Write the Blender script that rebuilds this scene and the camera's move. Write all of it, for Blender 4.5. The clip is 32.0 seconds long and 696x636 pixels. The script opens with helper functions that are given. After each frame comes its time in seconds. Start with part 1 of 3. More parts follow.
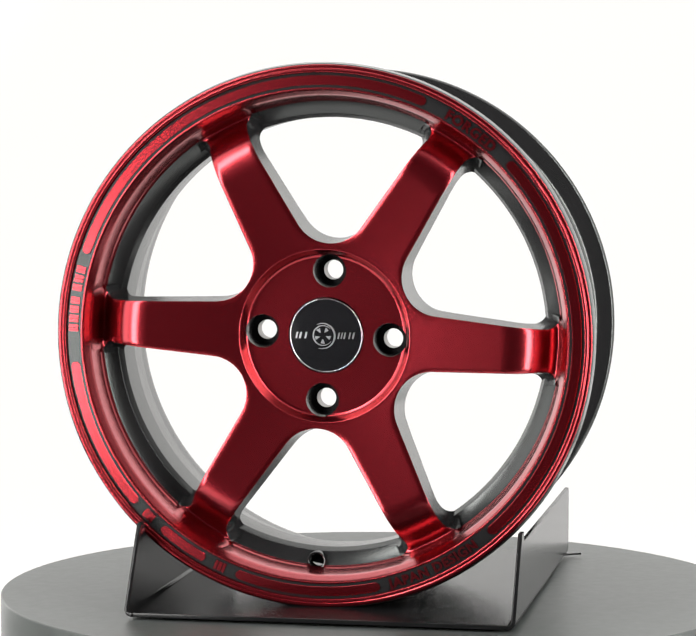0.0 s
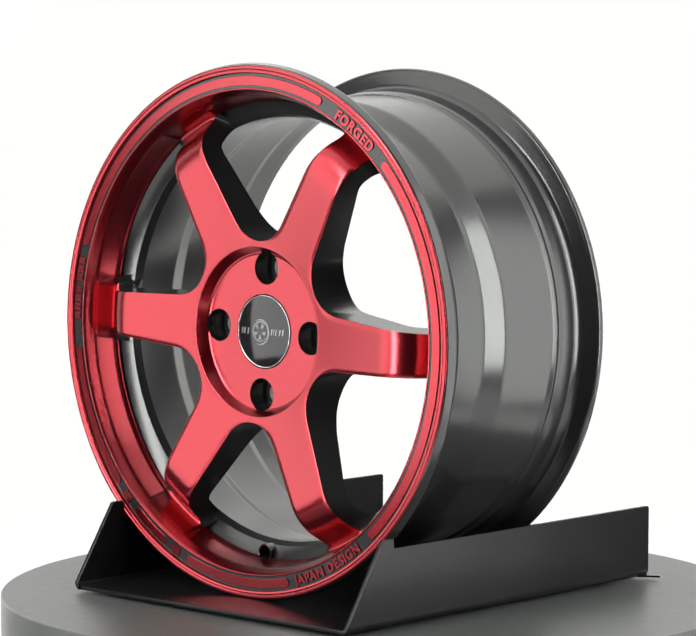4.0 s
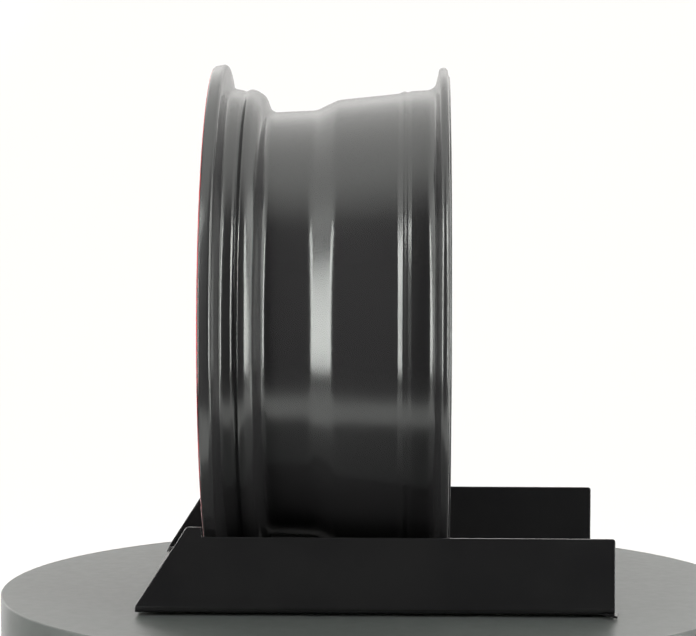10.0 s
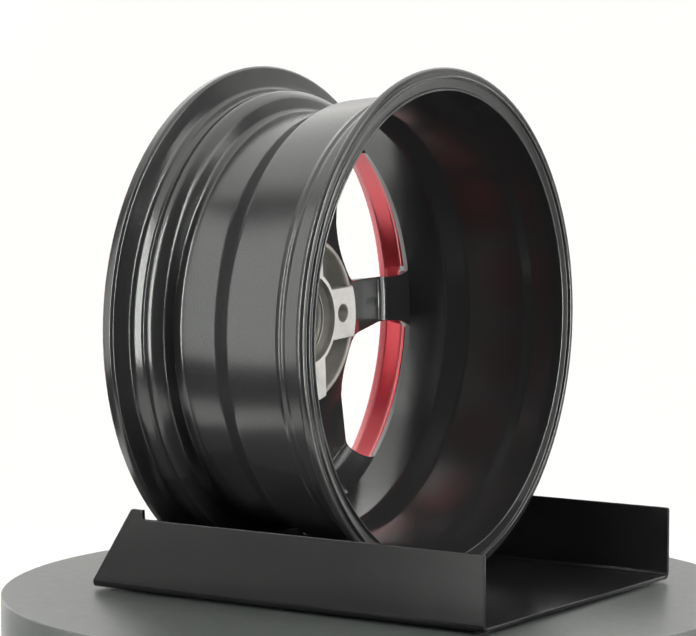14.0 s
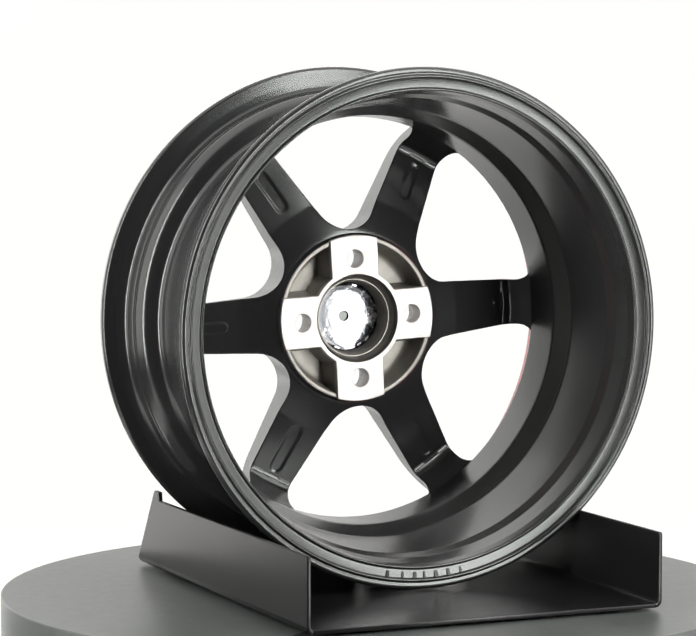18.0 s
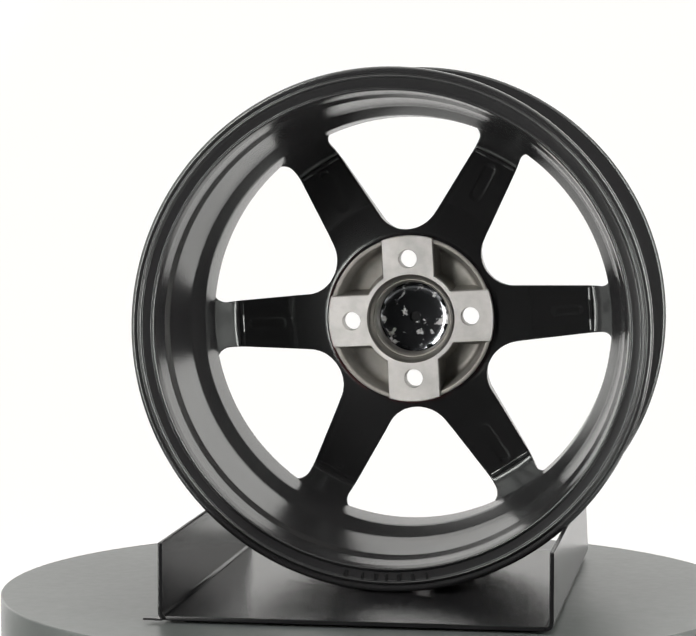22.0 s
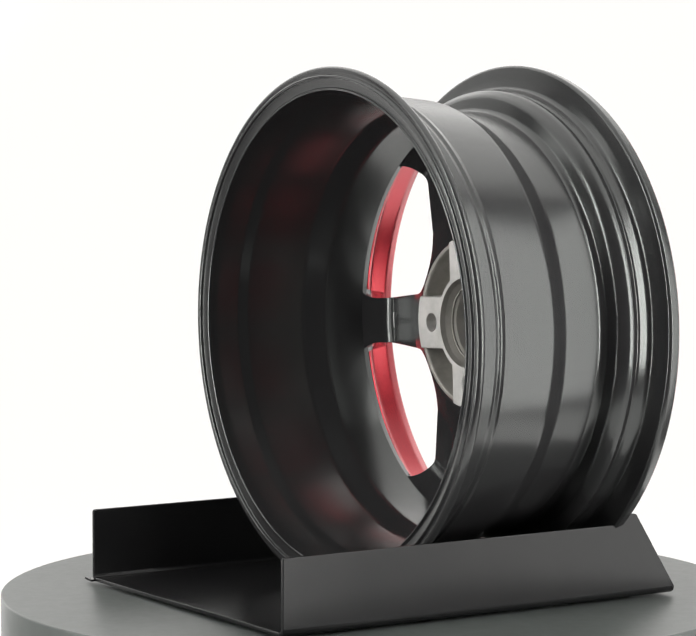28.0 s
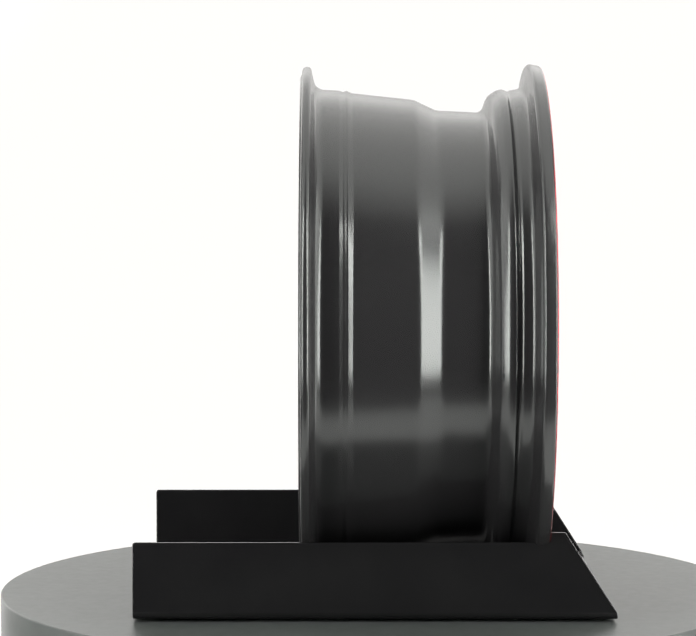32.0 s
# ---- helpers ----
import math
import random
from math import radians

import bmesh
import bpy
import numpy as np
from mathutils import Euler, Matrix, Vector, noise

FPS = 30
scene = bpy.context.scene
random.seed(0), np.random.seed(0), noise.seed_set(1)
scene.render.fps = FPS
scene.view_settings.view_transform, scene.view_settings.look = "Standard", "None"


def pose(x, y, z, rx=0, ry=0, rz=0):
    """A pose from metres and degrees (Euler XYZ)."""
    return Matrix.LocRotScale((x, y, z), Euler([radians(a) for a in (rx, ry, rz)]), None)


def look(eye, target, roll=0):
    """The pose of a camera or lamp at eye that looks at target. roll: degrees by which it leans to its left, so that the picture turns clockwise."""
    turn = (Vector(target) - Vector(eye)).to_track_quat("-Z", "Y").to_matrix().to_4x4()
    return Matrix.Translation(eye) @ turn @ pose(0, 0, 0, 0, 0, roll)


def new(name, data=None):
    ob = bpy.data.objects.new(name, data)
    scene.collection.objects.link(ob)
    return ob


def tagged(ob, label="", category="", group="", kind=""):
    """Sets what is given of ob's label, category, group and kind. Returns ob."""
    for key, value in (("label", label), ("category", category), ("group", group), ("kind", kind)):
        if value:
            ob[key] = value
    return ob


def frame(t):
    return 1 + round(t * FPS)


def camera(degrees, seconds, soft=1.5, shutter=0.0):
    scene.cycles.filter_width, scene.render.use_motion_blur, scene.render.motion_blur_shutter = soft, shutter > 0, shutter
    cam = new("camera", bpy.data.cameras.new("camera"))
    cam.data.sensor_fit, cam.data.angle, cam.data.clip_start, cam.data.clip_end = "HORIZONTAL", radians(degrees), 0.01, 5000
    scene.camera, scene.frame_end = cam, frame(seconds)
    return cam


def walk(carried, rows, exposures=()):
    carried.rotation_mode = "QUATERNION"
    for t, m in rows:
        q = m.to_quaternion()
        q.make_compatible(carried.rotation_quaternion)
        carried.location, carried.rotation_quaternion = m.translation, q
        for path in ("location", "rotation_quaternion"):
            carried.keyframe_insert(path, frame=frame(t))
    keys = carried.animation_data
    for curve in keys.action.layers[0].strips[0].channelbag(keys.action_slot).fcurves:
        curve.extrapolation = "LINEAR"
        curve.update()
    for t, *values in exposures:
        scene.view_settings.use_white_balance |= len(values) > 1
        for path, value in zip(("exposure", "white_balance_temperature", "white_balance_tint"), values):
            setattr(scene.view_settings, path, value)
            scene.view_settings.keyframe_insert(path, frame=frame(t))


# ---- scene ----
# ---- camera: a long lens that stands still before the turntable ----
cam = camera(14.180, 32.0)
EYE = pose(0.0, -2.2555, 0.3829, 90 - 4.198, 0, 0.552) @ pose(0, 0, 0, 0, 0, 0.088)
walk(cam, [(0, EYE), (32, EYE)])

# ---- light: white glowing backdrop, side softboxes, an overhead scrim ----
world = bpy.data.worlds.new("world")
scene.world = world
world.use_nodes = True
world.node_tree.nodes["Background"].inputs["Color"].default_value = (0.9, 0.95, 1.0, 1)
world.node_tree.nodes["Background"].inputs["Strength"].default_value = 0.02


def softbox(name, eye, target, sx, sy, power, color=(1, 1, 1)):
    lamp = bpy.data.lights.new(name, "AREA")
    lamp.shape, lamp.size, lamp.size_y, lamp.energy, lamp.color = "RECTANGLE", sx, sy, power, color
    ob = new(name, lamp)
    ob.matrix_world = look(eye, target)
    return ob


WARM = (1.0, 0.993, 0.968)
softbox("softbox_west", (-1.536, -1.432, 1.06), (0, 0, 1.06), 0.54, 2.94, 75, WARM)
softbox("softbox_east", (1.560, -1.405, 1.06), (0, 0, 1.06), 0.54, 2.94, 75, WARM)
softbox("diffuser_west", (-1.58, -0.39, 0.87), (0, -0.39, 0.87), 0.94, 2.14, 19, WARM)
softbox("diffuser_east", (1.58, -0.39, 0.66), (0, -0.39, 0.66), 0.94, 2.56, 31, WARM)


# ---- materials ----
def material(name, color, rough=0.5, metal=0.0, coat=0.0, coat_rough=0.2, spec=0.5):
    m = bpy.data.materials.new(name)
    m.use_nodes = True
    b = m.node_tree.nodes["Principled BSDF"]
    b.inputs["Base Color"].default_value = (*color, 1)
    b.inputs["Roughness"].default_value = rough
    b.inputs["Metallic"].default_value = metal
    b.inputs["Coat Weight"].default_value = coat
    b.inputs["Coat Roughness"].default_value = coat_rough
    b.inputs["Specular IOR Level"].default_value = spec
    return m


def noise_node(m, scale, detail=4.0, rough=0.6):
    nodes, links = m.node_tree.nodes, m.node_tree.links
    tc = nodes.new("ShaderNodeTexCoord")
    n = nodes.new("ShaderNodeTexNoise")
    n.inputs["Scale"].default_value, n.inputs["Detail"].default_value, n.inputs["Roughness"].default_value = scale, detail, rough
    links.new(tc.outputs["Object"], n.inputs["Vector"])
    return n


def vary_rough(m, lo, hi, scale):
    nodes, links = m.node_tree.nodes, m.node_tree.links
    n = noise_node(m, scale)
    r = nodes.new("ShaderNodeMapRange")
    r.inputs["From Min"].default_value, r.inputs["From Max"].default_value = 0.3, 0.7
    r.inputs["To Min"].default_value, r.inputs["To Max"].default_value = lo, hi
    links.new(n.outputs["Fac"], r.inputs["Value"])
    links.new(r.outputs["Result"], nodes["Principled BSDF"].inputs["Roughness"])


def vary_color(m, dark, light, scale, lo=0.35, hi=0.65):
    nodes, links = m.node_tree.nodes, m.node_tree.links
    n = noise_node(m, scale)
    c = nodes.new("ShaderNodeValToRGB")
    c.color_ramp.elements[0].position, c.color_ramp.elements[1].position = lo, hi
    c.color_ramp.elements[0].color, c.color_ramp.elements[1].color = (*dark, 1), (*light, 1)
    links.new(n.outputs["Fac"], c.inputs["Fac"])
    links.new(c.outputs["Color"], nodes["Principled BSDF"].inputs["Base Color"])


def relief(m, scale, strength, distance=0.0005):
    nodes, links = m.node_tree.nodes, m.node_tree.links
    n = noise_node(m, scale, 3.0)
    b = nodes.new("ShaderNodeBump")
    b.inputs["Strength"].default_value, b.inputs["Distance"].default_value = strength, distance
    links.new(n.outputs["Fac"], b.inputs["Height"])
    links.new(b.outputs["Normal"], nodes["Principled BSDF"].inputs["Normal"])


def worn_through(m, lo, hi):
    """Bare plastic in place of metal where the colour's noise is high."""
    nodes, links = m.node_tree.nodes, m.node_tree.links
    noise = next(n for n in nodes if n.type == "TEX_NOISE")
    r = nodes.new("ShaderNodeMapRange")
    for key, value in zip(("From Min", "From Max", "To Min", "To Max"), (lo, hi, 1.0, 0.25)):
        r.inputs[key].default_value = value
    links.new(noise.outputs["Fac"], r.inputs["Value"])
    links.new(r.outputs["Result"], nodes["Principled BSDF"].inputs["Metallic"])


RED = material("candy_red_paint", (0.298, 0.0072, 0.0162), 0.26, 0.96, 0.58, 0.20)
RED.node_tree.nodes["Principled BSDF"].inputs["Coat IOR"].default_value = 1.6
vary_rough(RED, 0.250, 0.268, 300)
BLACK = material("satin_black_paint", (0.0135, 0.0133, 0.0138), 0.21, spec=0.55)
vary_rough(BLACK, 0.195, 0.23, 30)
BLACK.node_tree.nodes["Principled BSDF"].inputs["Specular Tint"].default_value = (0.955, 1.0, 0.98, 1)
POWDER = material("black_powder_coat", (0.006, 0.006, 0.0065), 0.27, spec=0.20)
vary_color(POWDER, (0.0066, 0.0066, 0.0070), (0.0086, 0.0086, 0.0088), 12)
vary_rough(POWDER, 0.16, 0.20, 500)
relief(POWDER, 850, 0.34, 0.0003)
MACHINED = material("machined_aluminium", (0.50, 0.488, 0.475), 0.60, 1.0)
vary_color(MACHINED, (0.44, 0.430, 0.418), (0.56, 0.546, 0.532), 45)
vary_rough(MACHINED, 0.55, 0.66, 140)
relief(MACHINED, 900, 0.1, 0.0001)
CAST = material("raw_cast_aluminium", (0.16, 0.155, 0.14), 0.55, 0.8)
vary_color(CAST, (0.24, 0.23, 0.212), (0.31, 0.296, 0.274), 60)
relief(CAST, 700, 0.3, 0.0002)
CHROME = material("chrome", (0.85, 0.85, 0.86), 0.06, 1.0)
GLOSS = material("gloss_black_plastic", (0.008, 0.008, 0.009), 0.09)
SILVER = material("silver_print", (0.24, 0.24, 0.25), 0.4, 0.6)
BOWL = material("worn_chrome_on_plastic", (0.1, 0.1, 0.11), 0.17, 1.0)
vary_color(BOWL, (0.15, 0.155, 0.165), (0.52, 0.52, 0.52), 130, 0.56, 0.64)
worn_through(BOWL, 0.56, 0.64)
relief(BOWL, 60, 0.25, 0.0012)
TABLE = material("grey_turntable_laminate", (0.06, 0.064, 0.06), 0.36)
vary_color(TABLE, (0.0445, 0.0492, 0.0468), (0.0530, 0.0590, 0.0562), 60)
vary_rough(TABLE, 0.34, 0.38, 120)
WALL = material("dark_grey_wall_paint", (0.03, 0.03, 0.031), 0.8)
vary_color(WALL, (0.025, 0.025, 0.026), (0.036, 0.036, 0.037), 3)
FLOOR = material("dark_grey_concrete", (0.10, 0.10, 0.10), 0.6)
vary_color(FLOOR, (0.08, 0.08, 0.08), (0.12, 0.12, 0.118), 4)


def glow_cloth(name, build):
    """White cloth that glows of itself; build gives the node value that sets its glow."""
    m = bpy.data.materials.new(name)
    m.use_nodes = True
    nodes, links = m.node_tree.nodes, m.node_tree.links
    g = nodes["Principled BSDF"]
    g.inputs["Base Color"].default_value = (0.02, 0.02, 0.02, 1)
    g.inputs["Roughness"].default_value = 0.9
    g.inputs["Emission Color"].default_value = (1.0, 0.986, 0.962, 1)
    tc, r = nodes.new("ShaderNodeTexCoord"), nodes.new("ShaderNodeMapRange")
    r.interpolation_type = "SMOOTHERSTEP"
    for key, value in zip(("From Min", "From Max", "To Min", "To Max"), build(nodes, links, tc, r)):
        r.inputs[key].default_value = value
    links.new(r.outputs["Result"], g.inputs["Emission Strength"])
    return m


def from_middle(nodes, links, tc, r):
    """Glow raised towards the edges, out of view, to brighten reflections on the wheel."""
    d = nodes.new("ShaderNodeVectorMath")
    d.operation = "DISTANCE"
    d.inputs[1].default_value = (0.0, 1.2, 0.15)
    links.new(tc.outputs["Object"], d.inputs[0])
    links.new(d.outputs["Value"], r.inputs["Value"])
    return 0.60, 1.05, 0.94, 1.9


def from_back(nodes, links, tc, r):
    """Falloff set in the glow: fades out to the middle of the scrim's front edge, between the two softboxes."""
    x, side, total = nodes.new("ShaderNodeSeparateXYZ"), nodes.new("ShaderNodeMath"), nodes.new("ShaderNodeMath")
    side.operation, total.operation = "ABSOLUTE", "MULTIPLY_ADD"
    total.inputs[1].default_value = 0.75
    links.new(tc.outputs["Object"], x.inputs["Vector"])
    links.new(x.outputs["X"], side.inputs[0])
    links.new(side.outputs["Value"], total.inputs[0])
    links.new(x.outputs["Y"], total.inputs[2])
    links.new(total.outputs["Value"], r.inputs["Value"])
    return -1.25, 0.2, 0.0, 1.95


def evenly(nodes, links, tc, r):
    return 0.0, 1.0, 1.0, 1.0


GLOW = glow_cloth("edge_glow_white_cloth", from_middle)
WING = glow_cloth("evenly_lit_white_cloth", evenly)
SCRIM = glow_cloth("glow_graded_white_scrim", from_back)


# ---- mesh helpers ----
def part(name, bm, mats, parent=None, label="", angle=34, plane=9.0):
    """One mesh object from a bmesh, under a thing or a part."""
    mesh = bpy.data.meshes.new(name)
    bm.to_mesh(mesh)
    bm.free()
    return part_mesh(name, mesh, mats, parent, label, angle, plane)


def part_mesh(name, mesh, mats, parent=None, label="", angle=34, plane=9.0):
    """Smooth-shaded but for faces larger than plane square metres."""
    mats = mats if isinstance(mats, (list, tuple)) else [mats]
    if len(mesh.materials) == 0:
        for m in mats:
            mesh.materials.append(m)
    for f in mesh.polygons:
        f.use_smooth = True
    mesh.set_sharp_from_angle(angle=radians(angle))
    for f in mesh.polygons:
        f.use_smooth = f.area < plane
    ob = new(name, mesh)
    if parent is not None:
        ob.parent = parent
    if label:
        tagged(ob, label)
    return ob


def thing(name, label, category, kind=""):
    return tagged(new(name), label, category, kind=kind)


def fillet(pts, rad, n=4):
    """Round the inner corners of an open line of 2D points; rad: one radius or one for each point."""
    out = [Vector(pts[0])]
    for i in range(1, len(pts) - 1):
        a, b, c = Vector(pts[i - 1]), Vector(pts[i]), Vector(pts[i + 1])
        r = rad[i] if isinstance(rad, (list, tuple)) else rad
        d0, d1 = (a - b), (c - b)
        l0, l1 = d0.length, d1.length
        d0, d1 = d0 / l0, d1 / l1
        half = math.acos(max(-1, min(1, d0.dot(d1)))) / 2
        if r <= 0 or half > 1.56:
            out.append(b)
            continue
        t = min(r / math.tan(half), 0.48 * l0, 0.48 * l1)
        p0, p1 = b + d0 * t, b + d1 * t
        for k in range(n + 1):
            s = k / n
            out.append((1 - s) ** 2 * p0 + 2 * s * (1 - s) * b + s * s * p1)
    out.append(Vector(pts[-1]))
    return [(v[0], v[1]) for v in out]


# the wheel's own space: u along the axle to the face side, r and angle seen from the face
WHEEL_V, WHEEL_Z = -0.0190, 0.2115


def at(r, ang, u):
    return Vector((WHEEL_V + r * math.cos(ang), -u, WHEEL_Z + r * math.sin(ang)))


def revolve(bm, profile, n=192, mat=0, closed=False):
    """A surface of revolution about the axle from (u, r) points."""
    rings = [[bm.verts.new(at(r, 2 * math.pi * k / n, u)) for k in range(n)] for u, r in profile]
    pairs = list(zip(rings, rings[1:])) + ([(rings[-1], rings[0])] if closed else [])
    for a, b in pairs:
        for k in range(n):
            f = bm.faces.new((a[k], a[(k + 1) % n], b[(k + 1) % n], b[k]))
            f.material_index = mat
    return rings


def disc(bm, ring, mat=0):
    f = bm.faces.new(ring)
    f.material_index = mat


def solid(profile, mats, n=96):
    """A closed solid of revolution: profile from axis-side to axis-side; both ends capped."""
    bm = bmesh.new()
    rings = revolve(bm, profile, n)
    disc(bm, rings[0])
    disc(bm, rings[-1])
    bmesh.ops.recalc_face_normals(bm, faces=bm.faces[:])
    mesh = bpy.data.meshes.new("solid")
    bm.to_mesh(mesh)
    bm.free()
    for m in mats:
        mesh.materials.append(m)
    return mesh


def tube(p0, p1, r0, r1, mats, n=40):
    """A closed tapered cylinder between two points."""
    p0, p1 = Vector(p0), Vector(p1)
    axis = (p1 - p0).normalized()
    x = axis.orthogonal().normalized()
    y = axis.cross(x)
    bm = bmesh.new()
    rings = []
    for p, r in ((p0, r0), (p1, r1)):
        rings.append([bm.verts.new(p + r * (math.cos(2 * math.pi * k / n) * x + math.sin(2 * math.pi * k / n) * y)) for k in range(n)])
    for k in range(n):
        bm.faces.new((rings[0][k], rings[0][(k + 1) % n], rings[1][(k + 1) % n], rings[1][k]))
    bm.faces.new(rings[0])
    bm.faces.new(rings[1])
    bmesh.ops.recalc_face_normals(bm, faces=bm.faces[:])
    mesh = bpy.data.meshes.new("tube")
    bm.to_mesh(mesh)
    bm.free()
    for m in mats:
        mesh.materials.append(m)
    return mesh


def carved(mesh, cutters):
    """The mesh less the cutters, with the cutters' own material on the cut."""
    base = new("blank", mesh)
    cut_obs = []
    for c in cutters:
        ob = new("cutter", c)
        cut_obs.append(ob)
        mod = base.modifiers.new("cut", "BOOLEAN")
        mod.operation, mod.object, mod.solver, mod.material_mode = "DIFFERENCE", ob, "EXACT", "TRANSFER"
    deps = bpy.context.evaluated_depsgraph_get()
    out = bpy.data.meshes.new_from_object(base.evaluated_get(deps), depsgraph=deps)
    for ob in (base, *cut_obs):
        bpy.data.objects.remove(ob)
    return out


def clean(mesh):
    bm = bmesh.new()
    bm.from_mesh(mesh)
    bmesh.ops.recalc_face_normals(bm, faces=bm.faces[:])
    bm.to_mesh(mesh)
    bm.free()
    return mesh


def box_bm(bm, x0, x1, y0, y1, z0, z1, mat=0):
    v = [bm.verts.new((x, y, z)) for x in (x0, x1) for y in (y0, y1) for z in (z0, z1)]
    for q in ((0, 1, 3, 2), (4, 6, 7, 5), (0, 4, 5, 1), (2, 3, 7, 6), (0, 2, 6, 4), (1, 5, 7, 3)):
        bm.faces.new([v[i] for i in q]).material_index = mat


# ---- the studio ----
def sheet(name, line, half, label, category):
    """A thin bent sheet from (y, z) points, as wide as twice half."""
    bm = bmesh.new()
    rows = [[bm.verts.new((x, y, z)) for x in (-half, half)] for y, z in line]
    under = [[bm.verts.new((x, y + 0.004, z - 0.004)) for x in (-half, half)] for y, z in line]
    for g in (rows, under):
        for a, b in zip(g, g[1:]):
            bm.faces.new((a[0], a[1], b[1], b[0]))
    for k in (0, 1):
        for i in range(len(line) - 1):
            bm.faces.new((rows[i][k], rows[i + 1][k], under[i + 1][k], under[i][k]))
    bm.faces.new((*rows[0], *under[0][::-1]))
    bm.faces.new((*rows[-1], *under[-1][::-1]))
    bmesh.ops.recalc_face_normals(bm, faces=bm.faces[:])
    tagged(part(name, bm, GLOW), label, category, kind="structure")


def studio():
    bm = bmesh.new()
    box_bm(bm, -3.2, 3.2, -3.6, 1.9, -1.1, -1.0)
    tagged(part("floor", bm, FLOOR), "dark grey concrete studio floor", "floor", kind="structure")
    for name, b in (("wall_south", (-3.2, 3.2, -3.7, -3.6, -1.0, 2.6)), ("wall_west", (-3.3, -3.2, -3.6, 1.9, -1.0, 2.6)),
                    ("wall_east", (3.2, 3.3, -3.6, 1.9, -1.0, 2.6)), ("wall_north", (-3.2, 3.2, 1.9, 2.0, -1.0, 2.6)),
                    ("ceiling", (-3.3, 3.3, -3.7, 2.0, 2.6, 2.7))):
        bm = bmesh.new()
        box_bm(bm, *b)
        tagged(part(name, bm, WALL), "dark grey painted studio " + name.split("_")[0], name.split("_")[0], kind="structure")
    sheet("backdrop", fillet([(0.72, -0.146), (1.50, -0.146), (1.50, 1.955)], [0, 0.5, 0], 14), 1.6, "seamless white translucent sheet that glows, more so out of view", "backdrop")
    sheet("table_sheet", [(-0.60, -0.146), (0.72, -0.146)], 0.62, "white translucent shooting table top that glows of itself", "table top")
    # unseen glowing sheet, added for the overhead light in the barrel's reflections
    bm = bmesh.new()
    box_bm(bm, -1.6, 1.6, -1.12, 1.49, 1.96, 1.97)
    tagged(part("overhead_scrim", bm, SCRIM), "white overhead scrim out of view, its light graded into the glow", "scrim", kind="structure")
    for name, x in (("backdrop_wing_west", -1.62), ("backdrop_wing_east", 1.62)):
        bm = bmesh.new()
        box_bm(bm, x - 0.01, x + 0.01, 0.47, 1.50, -0.146, 1.955)
        tagged(part(name, bm, WING), "white translucent side sheet lit from behind", "backdrop", kind="structure")
    bm = bmesh.new()
    box_bm(bm, -0.60, 0.60, -0.58, 0.70, -1.0, -0.152)
    tagged(part("table_plinth", bm, WALL), "dark grey plinth under the shooting table", "plinth", kind="structure")


studio()


# ---- the turntable ----
def turntable():
    t = thing("turntable", "round matte grey photo turntable on a white sheet", "turntable")
    prof = fillet([(0.0001, -0.0022), (0.3018, -0.0022), (0.3018, -0.11), (0.0001, -0.11)], 0.0016, 4)
    bm = bmesh.new()
    n = 256
    rings = [[bm.verts.new((r * math.cos(2 * math.pi * k / n), r * math.sin(2 * math.pi * k / n), z)) for k in range(n)] for r, z in prof]
    for a, b in zip(rings, rings[1:]):
        for k in range(n):
            bm.faces.new((a[k], b[k], b[(k + 1) % n], a[(k + 1) % n]))
    bmesh.ops.recalc_face_normals(bm, faces=bm.faces[:])
    part("platter", bm, TABLE, t)
    bm = bmesh.new()
    bmesh.ops.create_cone(bm, cap_ends=True, segments=96, radius1=0.22, radius2=0.22, depth=0.04, matrix=Matrix.Translation((0, 0, -0.13)))
    part("pedestal", bm, POWDER, t)
    return t


TURNTABLE = turntable()


# ---- the bent sheet-metal stand ----
ST_A, ST_B, ST_R, ST_F = 0.1385, -0.1612, -0.1855, 0.1812


